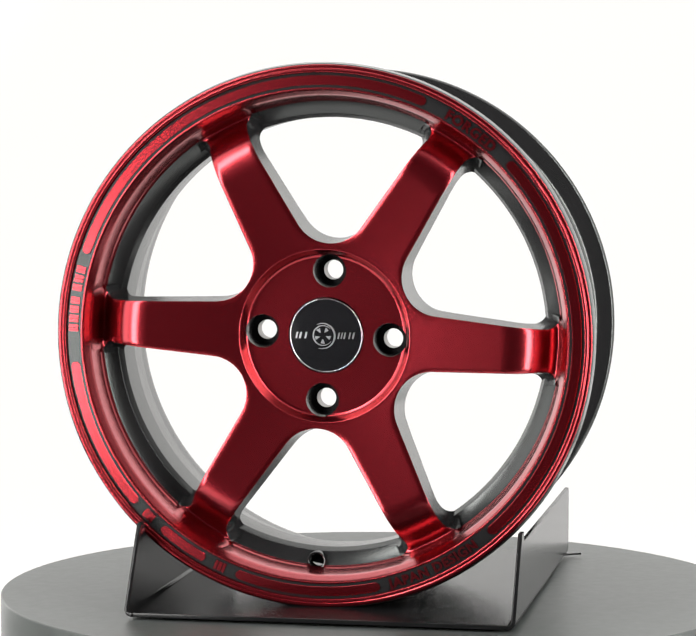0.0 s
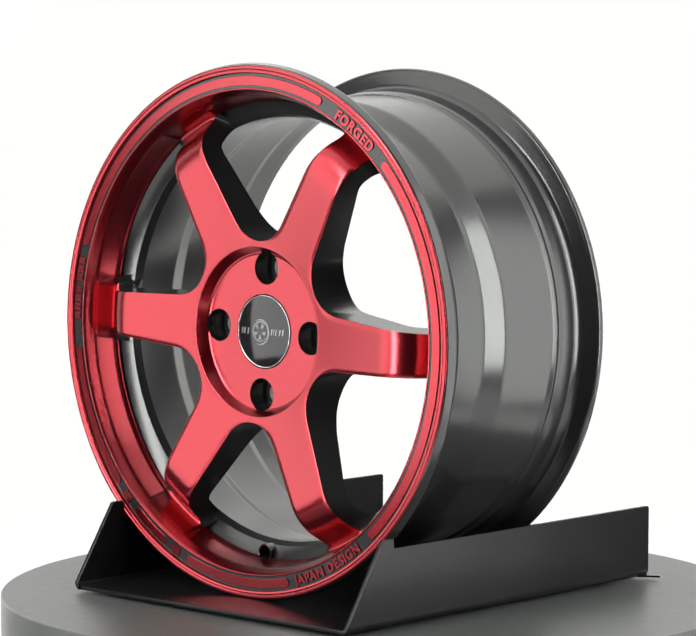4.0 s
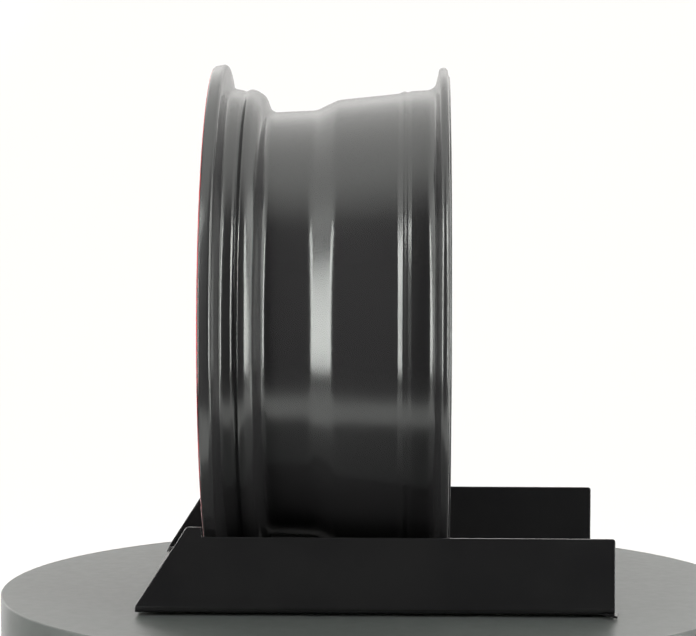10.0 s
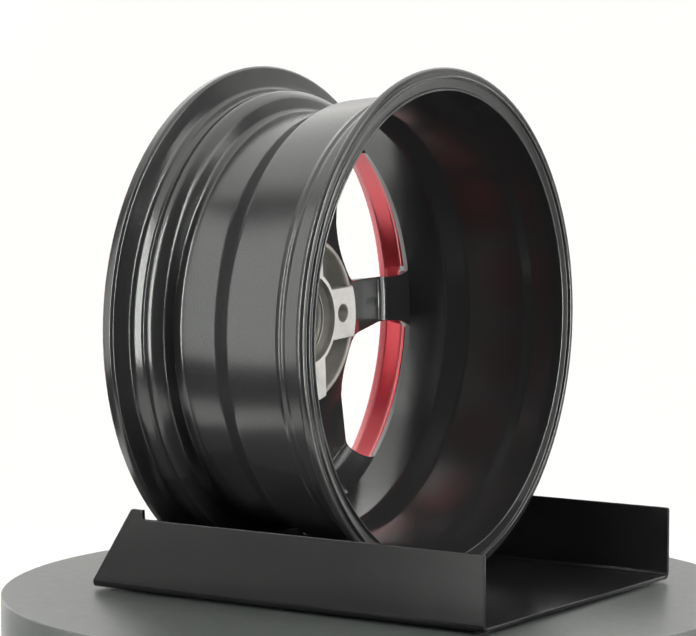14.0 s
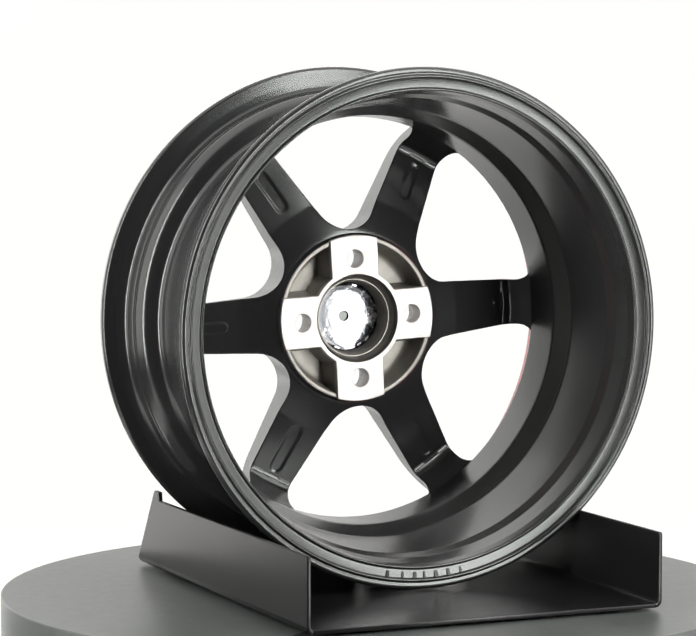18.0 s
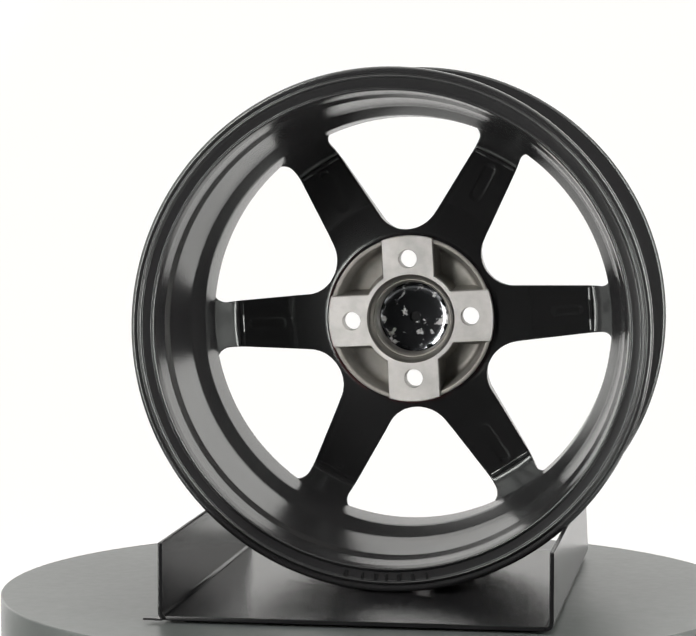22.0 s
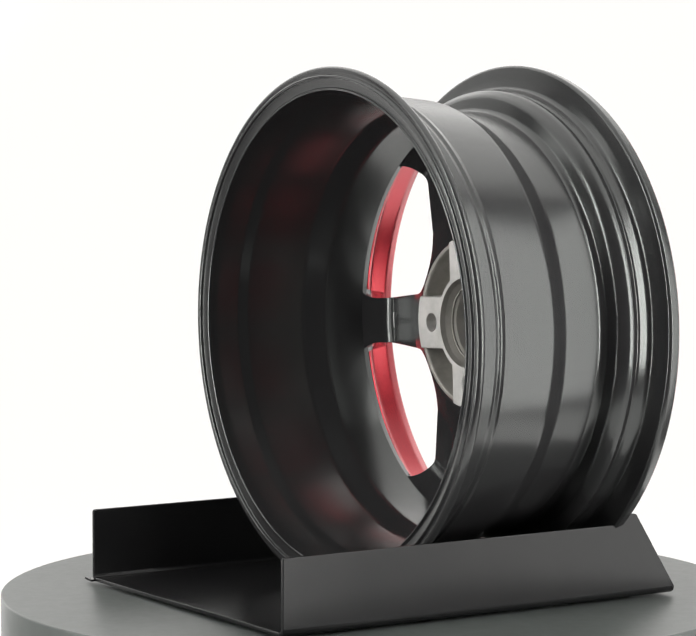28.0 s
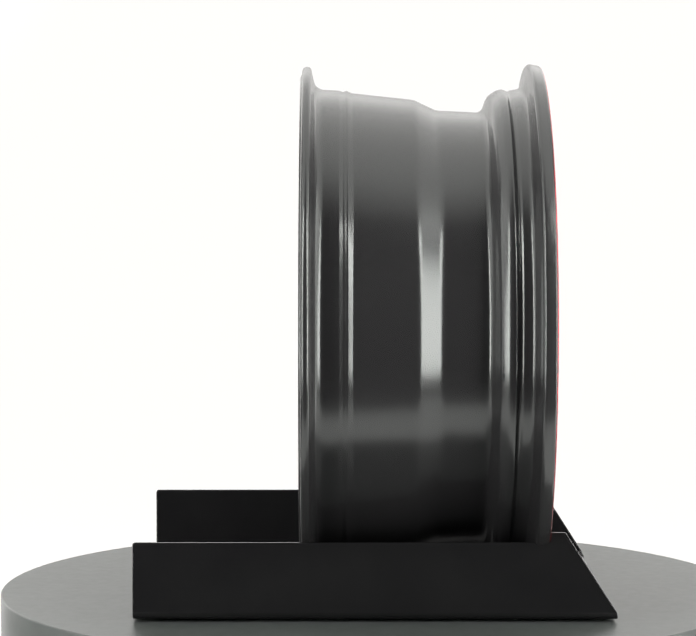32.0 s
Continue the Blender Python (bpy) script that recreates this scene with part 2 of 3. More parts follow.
def stand():
    s = thing("wheel_stand", "black powder-coated bent sheet-metal wheel stand on the turntable", "stand")
    th, bend = 0.0034, 0.0060
    # base plate
    bm = bmesh.new()
    out = fillet([(ST_A - bend, -ST_R), (ST_A - bend, -ST_F), (ST_B + bend, -ST_F), (ST_B + bend, -ST_R), (ST_A - bend, -ST_R)], 0.0, 2)[:-1]
    low = [bm.verts.new((x, y, 0.0)) for x, y in out]
    top = [bm.verts.new((x, y, 0.0 + th)) for x, y in out]
    bm.faces.new(low[::-1])
    bm.faces.new(top)
    for i in range(len(out)):
        j = (i + 1) % len(out)
        bm.faces.new((low[i], low[j], top[j], top[i]))
    bmesh.ops.recalc_face_normals(bm, faces=bm.faces[:])
    bmesh.ops.bevel(bm, geom=bm.edges[:], offset=0.0006, segments=2, affect="EDGES", profile=0.5)
    part("base_plate", bm, POWDER, s, plane=0.002)
    # side flanges: outline in (u, z), rounded at the tab's tip and the rear top corner
    for sign, edge in ((1, ST_A), (-1, ST_B)):
        zr, zt = 0.0589, 0.0668
        line = fillet([(ST_F, bend), (0.1420, zt), (0.1305, zt), (0.1300, zr), (ST_R, zr), (ST_R, bend)],
                      [0, 0.003, 0.0004, 0.0004, 0.0025, 0], 4)
        bm = bmesh.new()
        outer = [bm.verts.new((edge, -u, z)) for u, z in line]
        inner = [bm.verts.new((edge - sign * th, -u, z)) for u, z in line]
        bm.faces.new(outer)
        bm.faces.new(inner[::-1])
        for i in range(len(line) - 1):
            bm.faces.new((outer[i], outer[i + 1], inner[i + 1], inner[i]))
        # the bend at the foot
        n = 6
        rows_o, rows_i = [], []
        for k in range(n + 1):
            a = math.pi / 2 * k / n
            cx, cz = edge - sign * bend, bend
            rows_o.append((cx + sign * bend * math.cos(a), cz - bend * math.sin(a)))
            rows_i.append((cx + sign * (bend - th) * math.cos(a), cz - (bend - th) * math.sin(a)))
        fo = [(bm.verts.new((x, -(ST_F + 0.0002 * k), z)), bm.verts.new((x, -ST_R, z))) for k, (x, z) in enumerate(rows_o)]
        fi = [(bm.verts.new((x, -(ST_F + 0.0002 * k), z)), bm.verts.new((x, -ST_R, z))) for k, (x, z) in enumerate(rows_i)]
        for k in range(n):
            bm.faces.new((fo[k][0], fo[k + 1][0], fo[k + 1][1], fo[k][1]))
            bm.faces.new((fi[k][0], fi[k][1], fi[k + 1][1], fi[k + 1][0]))
            for e in (0, 1):
                bm.faces.new((fo[k][e], fi[k][e], fi[k + 1][e], fo[k + 1][e]))
        bmesh.ops.remove_doubles(bm, verts=bm.verts[:], dist=0.0007)
        bmesh.ops.recalc_face_normals(bm, faces=bm.faces[:])
        sharp = [e for e in bm.edges if len(e.link_faces) == 2 and e.calc_face_angle() > 1.0]
        bmesh.ops.bevel(bm, geom=sharp, offset=0.0006, segments=2, affect="EDGES", profile=0.5)
        part("side_flange", bm, POWDER, s, plane=0.002)
    for x in (ST_A - 0.03, ST_B + 0.03):
        for y in (-ST_R - 0.03, -ST_F + 0.03):
            bm = bmesh.new()
            bmesh.ops.create_cone(bm, cap_ends=True, segments=24, radius1=0.008, radius2=0.008, depth=0.0022, matrix=Matrix.Translation((x, y, -0.0011)))
            part("rubber_foot", bm, WALL, s)
    # a sliver of the sheet bent out at one rear foot
    bm = bmesh.new()
    a = [(ST_A - 0.004, -ST_R - 0.010), (ST_A + 0.011, -ST_R + 0.001), (ST_A - 0.004, -ST_R + 0.003)]
    low = [bm.verts.new((x, y, 0.0)) for x, y in a]
    top = [bm.verts.new((x, y, 0.0016)) for x, y in a]
    bm.faces.new(low[::-1])
    bm.faces.new(top)
    for i in range(3):
        bm.faces.new((low[i], low[(i + 1) % 3], top[(i + 1) % 3], top[i]))
    part("foot_tongue", bm, POWDER, s)
    return s


STAND = stand()

# ---- the wheel ----
TILT = radians(-3.1)
wheel = thing("alloy_wheel", "six-spoke alloy wheel with candy red face and satin black barrel", "wheel")
wheel.location = (0, 0, 0)


VALVE_R = 0.1778


def barrel():
    outer = [(0.1296, 0.2080), (0.1286, 0.2088), (0.1214, 0.2102), (0.1192, 0.2084), (0.1174, 0.1985), (0.1150, 0.1908), (0.1066, 0.1892), (0.1046, 0.1882), (0.1028, 0.1889), (0.1003, 0.1902),
             (0.0962, 0.1894), (0.0890, 0.1850), (0.0852, 0.1742), (0.0812, 0.1716), (0.0475, 0.1732), (0.0300, 0.1816), (-0.0190, 0.1868), (-0.0234, 0.1887),
             (-0.0262, 0.1878), (-0.0296, 0.1889), (-0.0430, 0.1896), (-0.0484, 0.1925), (-0.0506, 0.2020), (-0.0515, 0.2068), (-0.0545, 0.2079),
             (-0.0574, 0.2070), (-0.0585, 0.2046), (-0.0576, 0.2018), (-0.0591, 0.2010), (-0.0599, 0.2000), (-0.0591, 0.1990), (-0.0572, 0.1985),
             (-0.0557, 0.1916), (-0.0570, 0.1908), (-0.0577, 0.1899), (-0.0569, 0.1889), (-0.0535, 0.1884), (-0.0490, 0.1877),
             (-0.0300, 0.1863), (-0.0215, 0.1834), (0.0300, 0.1776), (0.0475, 0.1692), (0.0845, 0.1680),
             (0.0906, 0.1709), (0.0948, 0.1812), (0.0978, 0.1838), (0.1130, 0.1862), (0.1235, 0.1890), (0.1258, 0.1920), (0.1260, 0.2062)]
    bends = [0, 0.001, 0.003, 0.003, 0.014, 0.006, 0.003, 0.0025, 0.003, 0.004, 0.010, 0.010, 0.008, 0.006, 0.016, 0.016, 0.005, 0.0022,
             0.0022, 0.0022, 0.008, 0.007, 0.008, 0.003, 0.003, 0.003, 0.003, 0.0012, 0.0010, 0.0010, 0.0010, 0.001,
             0.001, 0.0010, 0.0010, 0.0010, 0.002, 0.003, 0.006, 0.006, 0.016, 0.012, 0.0005,
             0.0008, 0, 0, 0, 0, 0, 0]
    outer = fillet(outer, bends, 6)
    bm = bmesh.new()
    revolve(bm, outer, 256, closed=True)
    mesh = bpy.data.meshes.new("barrel")
    bmesh.ops.recalc_face_normals(bm, faces=bm.faces[:])
    bm.to_mesh(mesh)
    bm.free()
    mesh.materials.append(BLACK)
    a = TILT - math.pi / 2
    mesh = carved(mesh, [tube(at(VALVE_R, a, 0.070), at(VALVE_R, a, 0.106), 0.0056, 0.0056, [BLACK])])
    ob = part_mesh("barrel", mesh, BLACK, wheel, "satin black multi-step barrel", 30)
    # collar of the valve hole
    bm = bmesh.new()
    ring = fillet([(0.0860, 0.0073), (0.0980, 0.0073), (0.0986, 0.0068), (0.0982, 0.0060), (0.0968, 0.0056), (0.0860, 0.0056)], 0.0005, 2)
    c = at(VALVE_R, a, 0)
    n = 32
    rows = [[bm.verts.new(c + Vector((r * math.cos(2 * math.pi * k / n), -u, r * math.sin(2 * math.pi * k / n)))) for k in range(n)] for u, r in ring]
    for p, q in zip(rows, rows[1:]):
        for k in range(n):
            bm.faces.new((p[k], p[(k + 1) % n], q[(k + 1) % n], q[k]))
    bmesh.ops.recalc_face_normals(bm, faces=bm.faces[:])
    part("valve_hole_collar", bm, BLACK, ob)
    # casting lines at the windows' outer corners
    for i in range(6):
        for side in (-1, 1):
            bm = bmesh.new()
            b = TILT + i * math.pi / 3 + side * radians(8.9)
            pts = [(0.0907, 0.1712), (0.0916, 0.1733), (0.0924, 0.1753), (0.0932, 0.1772)]
            lines = [[bm.verts.new(at(r - lift, b + off, u)) for u, r in pts] for off, lift in ((-0.003, -0.0006), (-0.0012, 0.0003), (0.0012, 0.0003), (0.003, -0.0006))]
            for p, q in zip(lines, lines[1:]):
                for k in range(3):
                    bm.faces.new((p[k], p[k + 1], q[k + 1], q[k]))
            bmesh.ops.recalc_face_normals(bm, faces=bm.faces[:])
            part("casting_line", bm, BLACK, ob)


barrel()


GROOVE_OUT, GROOVE_IN = 0.2015, 0.1906


def groove(r):
    """Height of the groove's floor, which leans outwards."""
    return 0.1279 - (r - 0.1960) * 0.075


def lip():
    prof = fillet([(0.1296, 0.2080), (0.1300, 0.2078), (0.1304, 0.2070), (0.1305, 0.2054), (0.1299, 0.2046), (0.1304, 0.2040), (0.1302, 0.2022), (groove(GROOVE_OUT), GROOVE_OUT)],
                  [0, 0.0004, 0.0008, 0.0006, 0.0004, 0.0006, 0.0006, 0], 3)
    floor = [(groove(GROOVE_OUT), GROOVE_OUT), (groove(GROOVE_IN), GROOVE_IN)]
    inner = fillet([(groove(GROOVE_IN), GROOVE_IN), (0.1288, 0.1902), (0.1290, 0.1893), (0.1268, 0.1881), (0.1200, 0.1850), (0.1090, 0.1834), (0.1030, 0.1825), (0.1008, 0.1818), (0.0992, 0.1807), (0.0974, 0.1807), (0.0964, 0.1818), (0.0958, 0.1842)],
                   [0, 0.0006, 0.0012, 0.004, 0.016, 0.02, 0.002, 0.0012, 0.0012, 0.0012, 0, 0], 6)
    bm = bmesh.new()
    revolve(bm, prof, 320, 0)
    revolve(bm, floor, 320, 1)
    revolve(bm, inner, 320, 0)
    bmesh.ops.remove_doubles(bm, verts=bm.verts[:], dist=1e-6)
    # the valve hole's place stays free
    v = at(VALVE_R, TILT - math.pi / 2, 0)
    near = [f for f in bm.faces if f.calc_center_median().y > -0.1011 and math.hypot(f.calc_center_median().x - v.x, f.calc_center_median().z - v.z) < 0.0060]
    bmesh.ops.delete(bm, geom=near, context="FACES")
    bmesh.ops.recalc_face_normals(bm, faces=bm.faces[:])
    return part("front_lip", bm, [RED, BLACK], wheel, "candy red lip with a black groove", 40)


LIP = lip()


def arc_pad(a0, a1, r0=0.1925, r1=0.1998, rise=0.0008):
    """A raised red pad with round ends along the groove, from angle a0 to a1 in degrees."""
    a0, a1 = radians(a0), radians(a1)
    mid, half = (r0 + r1) / 2, (r1 - r0) / 2
    outline = []
    n = max(4, int((a1 - a0) / radians(2.5)))
    da = half / mid
    outline += [(r1, a0 + da + (a1 - a0 - 2 * da) * i / n) for i in range(n + 1)]
    outline += [(mid + half * math.cos(math.pi * i / 8), a1 - da + da * math.sin(math.pi * i / 8)) for i in range(1, 8)]
    outline += [(r0, a1 - da - (a1 - a0 - 2 * da) * i / n) for i in range(n + 1)]
    outline += [(mid - half * math.cos(math.pi * i / 8), a0 + da - da * math.sin(math.pi * i / 8)) for i in range(1, 8)]
    bm = bmesh.new()
    m = len(outline)
    low = [bm.verts.new(at(r, a, groove(r) - 0.0002)) for r, a in outline]
    top = [bm.verts.new(at(r, a, groove(r) + rise * 0.7)) for r, a in outline]
    cap = [bm.verts.new(at(mid + (r - mid) * 0.93, a, groove(mid + (r - mid) * 0.93) + rise)) for r, a in outline]
    for p, q in ((low, top), (top, cap)):
        for i in range(m):
            bm.faces.new((p[i], p[(i + 1) % m], q[(i + 1) % m], q[i]))
    # quads across the top, from one long edge to the other
    half_m = m // 2
    order_a = [(i - 4) % m for i in range(half_m + 1)]
    order_b = [(-i - 4) % m for i in range(half_m + 1)]
    for k in range(half_m):
        q = [cap[order_a[k]], cap[order_a[k + 1]], cap[order_b[k + 1]], cap[order_b[k]]]
        u = []
        for v in q:
            if v not in u:
                u.append(v)
        if len(u) > 2:
            bm.faces.new(u)
    bmesh.ops.recalc_face_normals(bm, faces=bm.faces[:])
    part("raised_pad", bm, RED, LIP)


def bent_text(word, mid_deg, size, inward=False, stretch=1.0):
    """Raised red capitals along the groove; inward: their feet stand on the outer side."""
    cu = bpy.data.curves.new("letters", "FONT")
    cu.body, cu.size, cu.align_x, cu.extrude, cu.resolution_u = word, size, "CENTER", 0.0005, 3
    cu.space_character = 1.12
    cu.offset = 0.0004
    ob = new("letters", cu)
    deps = bpy.context.evaluated_depsgraph_get()
    mesh = bpy.data.meshes.new_from_object(ob.evaluated_get(deps), depsgraph=deps)
    bpy.data.objects.remove(ob)
    mid = (GROOVE_OUT + GROOVE_IN) / 2
    cap_h = size * 0.69
    for v in mesh.vertices:
        x, y, z = v.co
        x *= stretch
        if inward:
            r, a = mid + cap_h / 2 - y, radians(mid_deg) + x / mid
        else:
            r, a = mid - cap_h / 2 + y, radians(mid_deg) - x / mid
        v.co = at(r, a, groove(r) + 0.0005 + z)
    mesh.materials.clear()
    part_mesh("lettering", clean(mesh), RED, LIP, "raised red capital letters", 40)


def bars(mid_deg, widths, gap, tall=0.0074):
    """Plain raised bars in the groove in place of letters."""
    total = sum(widths) + gap * (len(widths) - 1)
    mid = (GROOVE_OUT + GROOVE_IN) / 2
    x = -total / 2
    for w in widths:
        if w > 0:
            a0, a1 = radians(mid_deg) - x / mid, radians(mid_deg) - (x + w) / mid
            bm = bmesh.new()
            q = [(mid - tall / 2, a0), (mid + tall / 2, a0), (mid + tall / 2, a1), (mid - tall / 2, a1)]
            low = [bm.verts.new(at(r, a, groove(r) - 0.0002)) for r, a in q]
            top = [bm.verts.new(at(r, a, groove(r) + 0.001)) for r, a in q]
            bm.faces.new(top)
            for i in range(4):
                bm.faces.new((low[i], low[(i + 1) % 4], top[(i + 1) % 4], top[i]))
            bmesh.ops.recalc_face_normals(bm, faces=bm.faces[:])
            part("raised_bar", bm, RED, LIP)
        x += abs(w) + gap


bent_text("FORGED", 54.0, 0.0108)
bent_text("JAPAN DESIGN", 296.8, 0.0103, inward=True)
bars(174.0, [0.0022, 0.0024, -0.0006, 0.0024, 0.0026, -0.0006, 0.0024, 0.0022, -0.0006, 0.0024, 0.0022, -0.0038, 0.0020, 0.0024, -0.0006, 0.0024, 0.0026, -0.0006, 0.0024, 0.0022], 0.0006)
bars(226.0, [0.0020, 0.0034, 0.0026], 0.0007)
bars(246.0, [0.0022, 0.0030, 0.0022], 0.0007)
for a0, a1 in ((65.8, 161.5), (186.5, 222.0), (230.0, 242.2), (250.0, 283.6), (311.5, 403.2)):
    arc_pad(a0, a1)


def contour(w0, k, tip, rout, rho_o):
    """Half of a window's edge as (r, angle from the spoke's axis), from the hub side outwards."""
    q = math.sqrt(1 + k * k)
    c30, s30 = math.cos(math.pi / 6), 0.5
    c = (tip - w0 / q) / (1 - (s30 + k * c30) / q)
    rho = c - tip
    pts = []
    a0, a1 = radians(210), math.atan2(-1, -k) + 2 * math.pi
    for i in range(13):
        a = a0 + (a1 - a0) * i / 12
        pts.append((c * c30 + rho * math.cos(a), c * s30 + rho * math.sin(a)))
    lo, hi = 0.1, rout
    for _ in range(60):
        s = (lo + hi) / 2
        h = w0 - k * s + rho_o * q
        lo, hi = (s, hi) if s * s + h * h < (rout - rho_o) ** 2 else (lo, s)
    h = w0 - k * s + rho_o * q
    b0, b1 = math.atan2(-1, -k), math.atan2(h, s)
    start, end = pts[-1], (s + rho_o * math.cos(b0), h + rho_o * math.sin(b0))
    for i in range(1, 56):
        f = i / 56
        pts.append((start[0] + (end[0] - start[0]) * f, start[1] + (end[1] - start[1]) * f))
    for i in range(17):
        a = b0 + (b1 - b0) * i / 16
        pts.append((s + rho_o * math.cos(a), h + rho_o * math.sin(a)))
    return [(math.hypot(x, y), math.atan2(y, x)) for x, y in pts]


FRONT_LINE = fillet([(0.060, 0.1172), (0.1570, 0.1277), (0.1800, 0.0966), (0.1845, 0.1178), (0.1852, 0.1200), (0.1860, 0.1208), (0.1888, 0.1208)], [0, 0.034, 0.012, 0.004, 0.002, 0, 0], 16)
BACK_LINE = fillet([(0.060, 0.0800), (0.0720, 0.0815), (0.1000, 0.0930), (0.1530, 0.1055), (0.1645, 0.0900), (0.1688, 0.0836), (0.1730, 0.0850), (0.1840, 0.0900)], [0, 0.01, 0.02, 0.010, 0.006, 0, 0, 0], 6)


def height(line, r):
    return float(np.interp(r, [p[0] for p in line], [p[1] for p in line]))


HUB_R = 0.0684


def pocket(mark, r, a):
    """Depth of the oblong cast recess at a place on a spoke's back."""
    s0, s1, half, _ = mark
    x, y = r * math.cos(a), r * math.sin(a)
    d = half - math.hypot(x - max(s0 + half, min(s1 - half, x)), y)
    k = max(0.0, min(1.0, d / 0.0024))
    return 0.0008 * k * k * (3 - 2 * k)


# the spoke's root runs up the lip's cone as a thin raised field
PAD_ROWS = [0.1808, 0.1813, 0.1818, 0.1823, 0.1827, 0.1831, 0.1836, 0.1842, 0.1850, 0.1860, 0.1873, 0.1886]


def spoke_mesh(mark):
    front = contour(0.0262, 0.058, 0.0716, 0.1804, 0.0085)
    back = contour(0.0284, 0.058, 0.0745, 0.1690, 0.0080)
    web = 3
    rows_f = [(HUB_R + (front[0][0] - HUB_R) * i / web, math.pi / 6) for i in range(web)] + front + [(r, front[-1][1]) for r in PAD_ROWS]
    rows_b = [(HUB_R + (back[0][0] - HUB_R) * i / web, math.pi / 6) for i in range(web)] + back + [(0.1690 + 0.0150 * (k + 1) / len(PAD_ROWS), back[-1][1]) for k in range(len(PAD_ROWS))]
    bm = bmesh.new()
    grids = []
    for rows, line, sgn, n in ((rows_f, FRONT_LINE, -1, 10), (rows_b, BACK_LINE, 1, 56)):
        grid = []
        for i, (r, phi) in enumerate(rows):
            on_lip = i >= len(rows) - len(PAD_ROWS)
            d = (0.0036 if on_lip and sgn < 0 else 0.0007) / r
            cols = [-phi] + [(-1 + 2 * j / n) * (phi - d) for j in range(n + 1)] + [phi]
            u = height(line, r)
            sunk = 1.0 if on_lip else 0.0
            drop = (0.0004 + 0.0060 * sunk) * sgn * max(0.0, min(1.0, (i - web) / 13))
            dent = [pocket(mark, r, a) if sgn > 0 else 0.0 for a in cols]
            grid.append([bm.verts.new(at(r, a, u + dent[j] + (drop if j in (0, n + 2) else 0))) for j, a in enumerate(cols)])
        grids.append(grid)
    f, b = grids
    for g, mat in ((f, 0), (b, 1)):
        for i in range(len(g) - 1):
            for j in range(len(g[0]) - 1):
                bm.faces.new((g[i][j], g[i][j + 1], g[i + 1][j + 1], g[i + 1][j])).material_index = mat
    for j in (0, -1):
        side = []
        for i in range(web, len(f) - len(PAD_ROWS) + 1):
            p, q = f[i][j], b[i][j]
            side.append([p] + [bm.verts.new(p.co.lerp(q.co, k / 6)) for k in range(1, 6)] + [q])
        for p, q in zip(side, side[1:]):
            for k in range(6):
                bm.faces.new((p[k], q[k], q[k + 1], p[k + 1])).material_index = 1
    bmesh.ops.recalc_face_normals(bm, faces=bm.faces[:])
    mesh = bpy.data.meshes.new("spoke")
    bm.to_mesh(mesh)
    bm.free()
    return mesh


def turn_about_axle(ang):
    c = Matrix.Translation((WHEEL_V, 0, WHEEL_Z))
    return c @ Matrix.Rotation(-ang, 4, "Y") @ c.inverted()


def back_at(s_axis, h, lift):
    """A point over a spoke's back: s along the spoke, h across it."""
    r = math.hypot(s_axis, h)
    return at(r, math.atan2(h, s_axis), height(BACK_LINE, r) - lift)


def cast_bars(spoke, mark):
    """Plain raised bars in the recess on the back of a spoke."""
    s0, s1, half, strokes = mark
    step = (s1 - s0 - 2 * half) / max(1, strokes)
    for k in range(strokes):
        x = s0 + half + (k + 0.5) * step
        bm = bmesh.new()
        w = step * 0.24
        q = [(x - w, -half * 0.5), (x + w, -half * 0.5), (x + w, half * 0.5), (x - w, half * 0.5)]
        low = [bm.verts.new(back_at(a, b, -0.0013)) for a, b in q]
        top = [bm.verts.new(back_at(a * 0.9 + x * 0.1, b * 0.85, -0.0004)) for a, b in q]
        bm.faces.new(top)
        for i in range(4):
            bm.faces.new((low[i], low[(i + 1) % 4], top[(i + 1) % 4], top[i]))
        bmesh.ops.recalc_face_normals(bm, faces=bm.faces[:])
        part("cast_bar", bm, BLACK, spoke)


def knee_ridge(spoke):
    """The stepped casting ridge across the back of a spoke where it bends to the barrel."""
    bm = bmesh.new()
    cols = [-0.0178, -0.0082, -0.0076, -0.0070, 0.0070, 0.0076, 0.0082, 0.0178]
    rows = []
    for s_axis, lift in ((0.1462, -0.0004), (0.1474, 0.0006), (0.1496, 0.0007), (0.1508, -0.0004)):
        rows.append([bm.verts.new(back_at(s_axis, h, -0.0004 if abs(abs(h) - 0.0076) < 1e-5 else lift)) for h in cols])
    for p, q in zip(rows, rows[1:]):
        for k in range(len(cols) - 1):
            bm.faces.new((p[k], p[k + 1], q[k + 1], q[k]))
    bmesh.ops.recalc_face_normals(bm, faces=bm.faces[:])
    part("knee_ridge", bm, BLACK, spoke)


MARKS = [(0.108, 0.143, 0.0055, 4), (0.106, 0.145, 0.0062, 6), (0.110, 0.144, 0.0058, 5), (0.116, 0.142, 0.0045, 3), (0.106, 0.145, 0.0058, 5), (0.102, 0.145, 0.0062, 7)]
for i in range(6):
    ob = part_mesh("spoke", spoke_mesh(MARKS[i]), [RED, BLACK], wheel, angle=48)
    ob.matrix_basis = turn_about_axle(TILT + i * math.pi / 3)
    cast_bars(ob, MARKS[i])
    knee_ridge(ob)

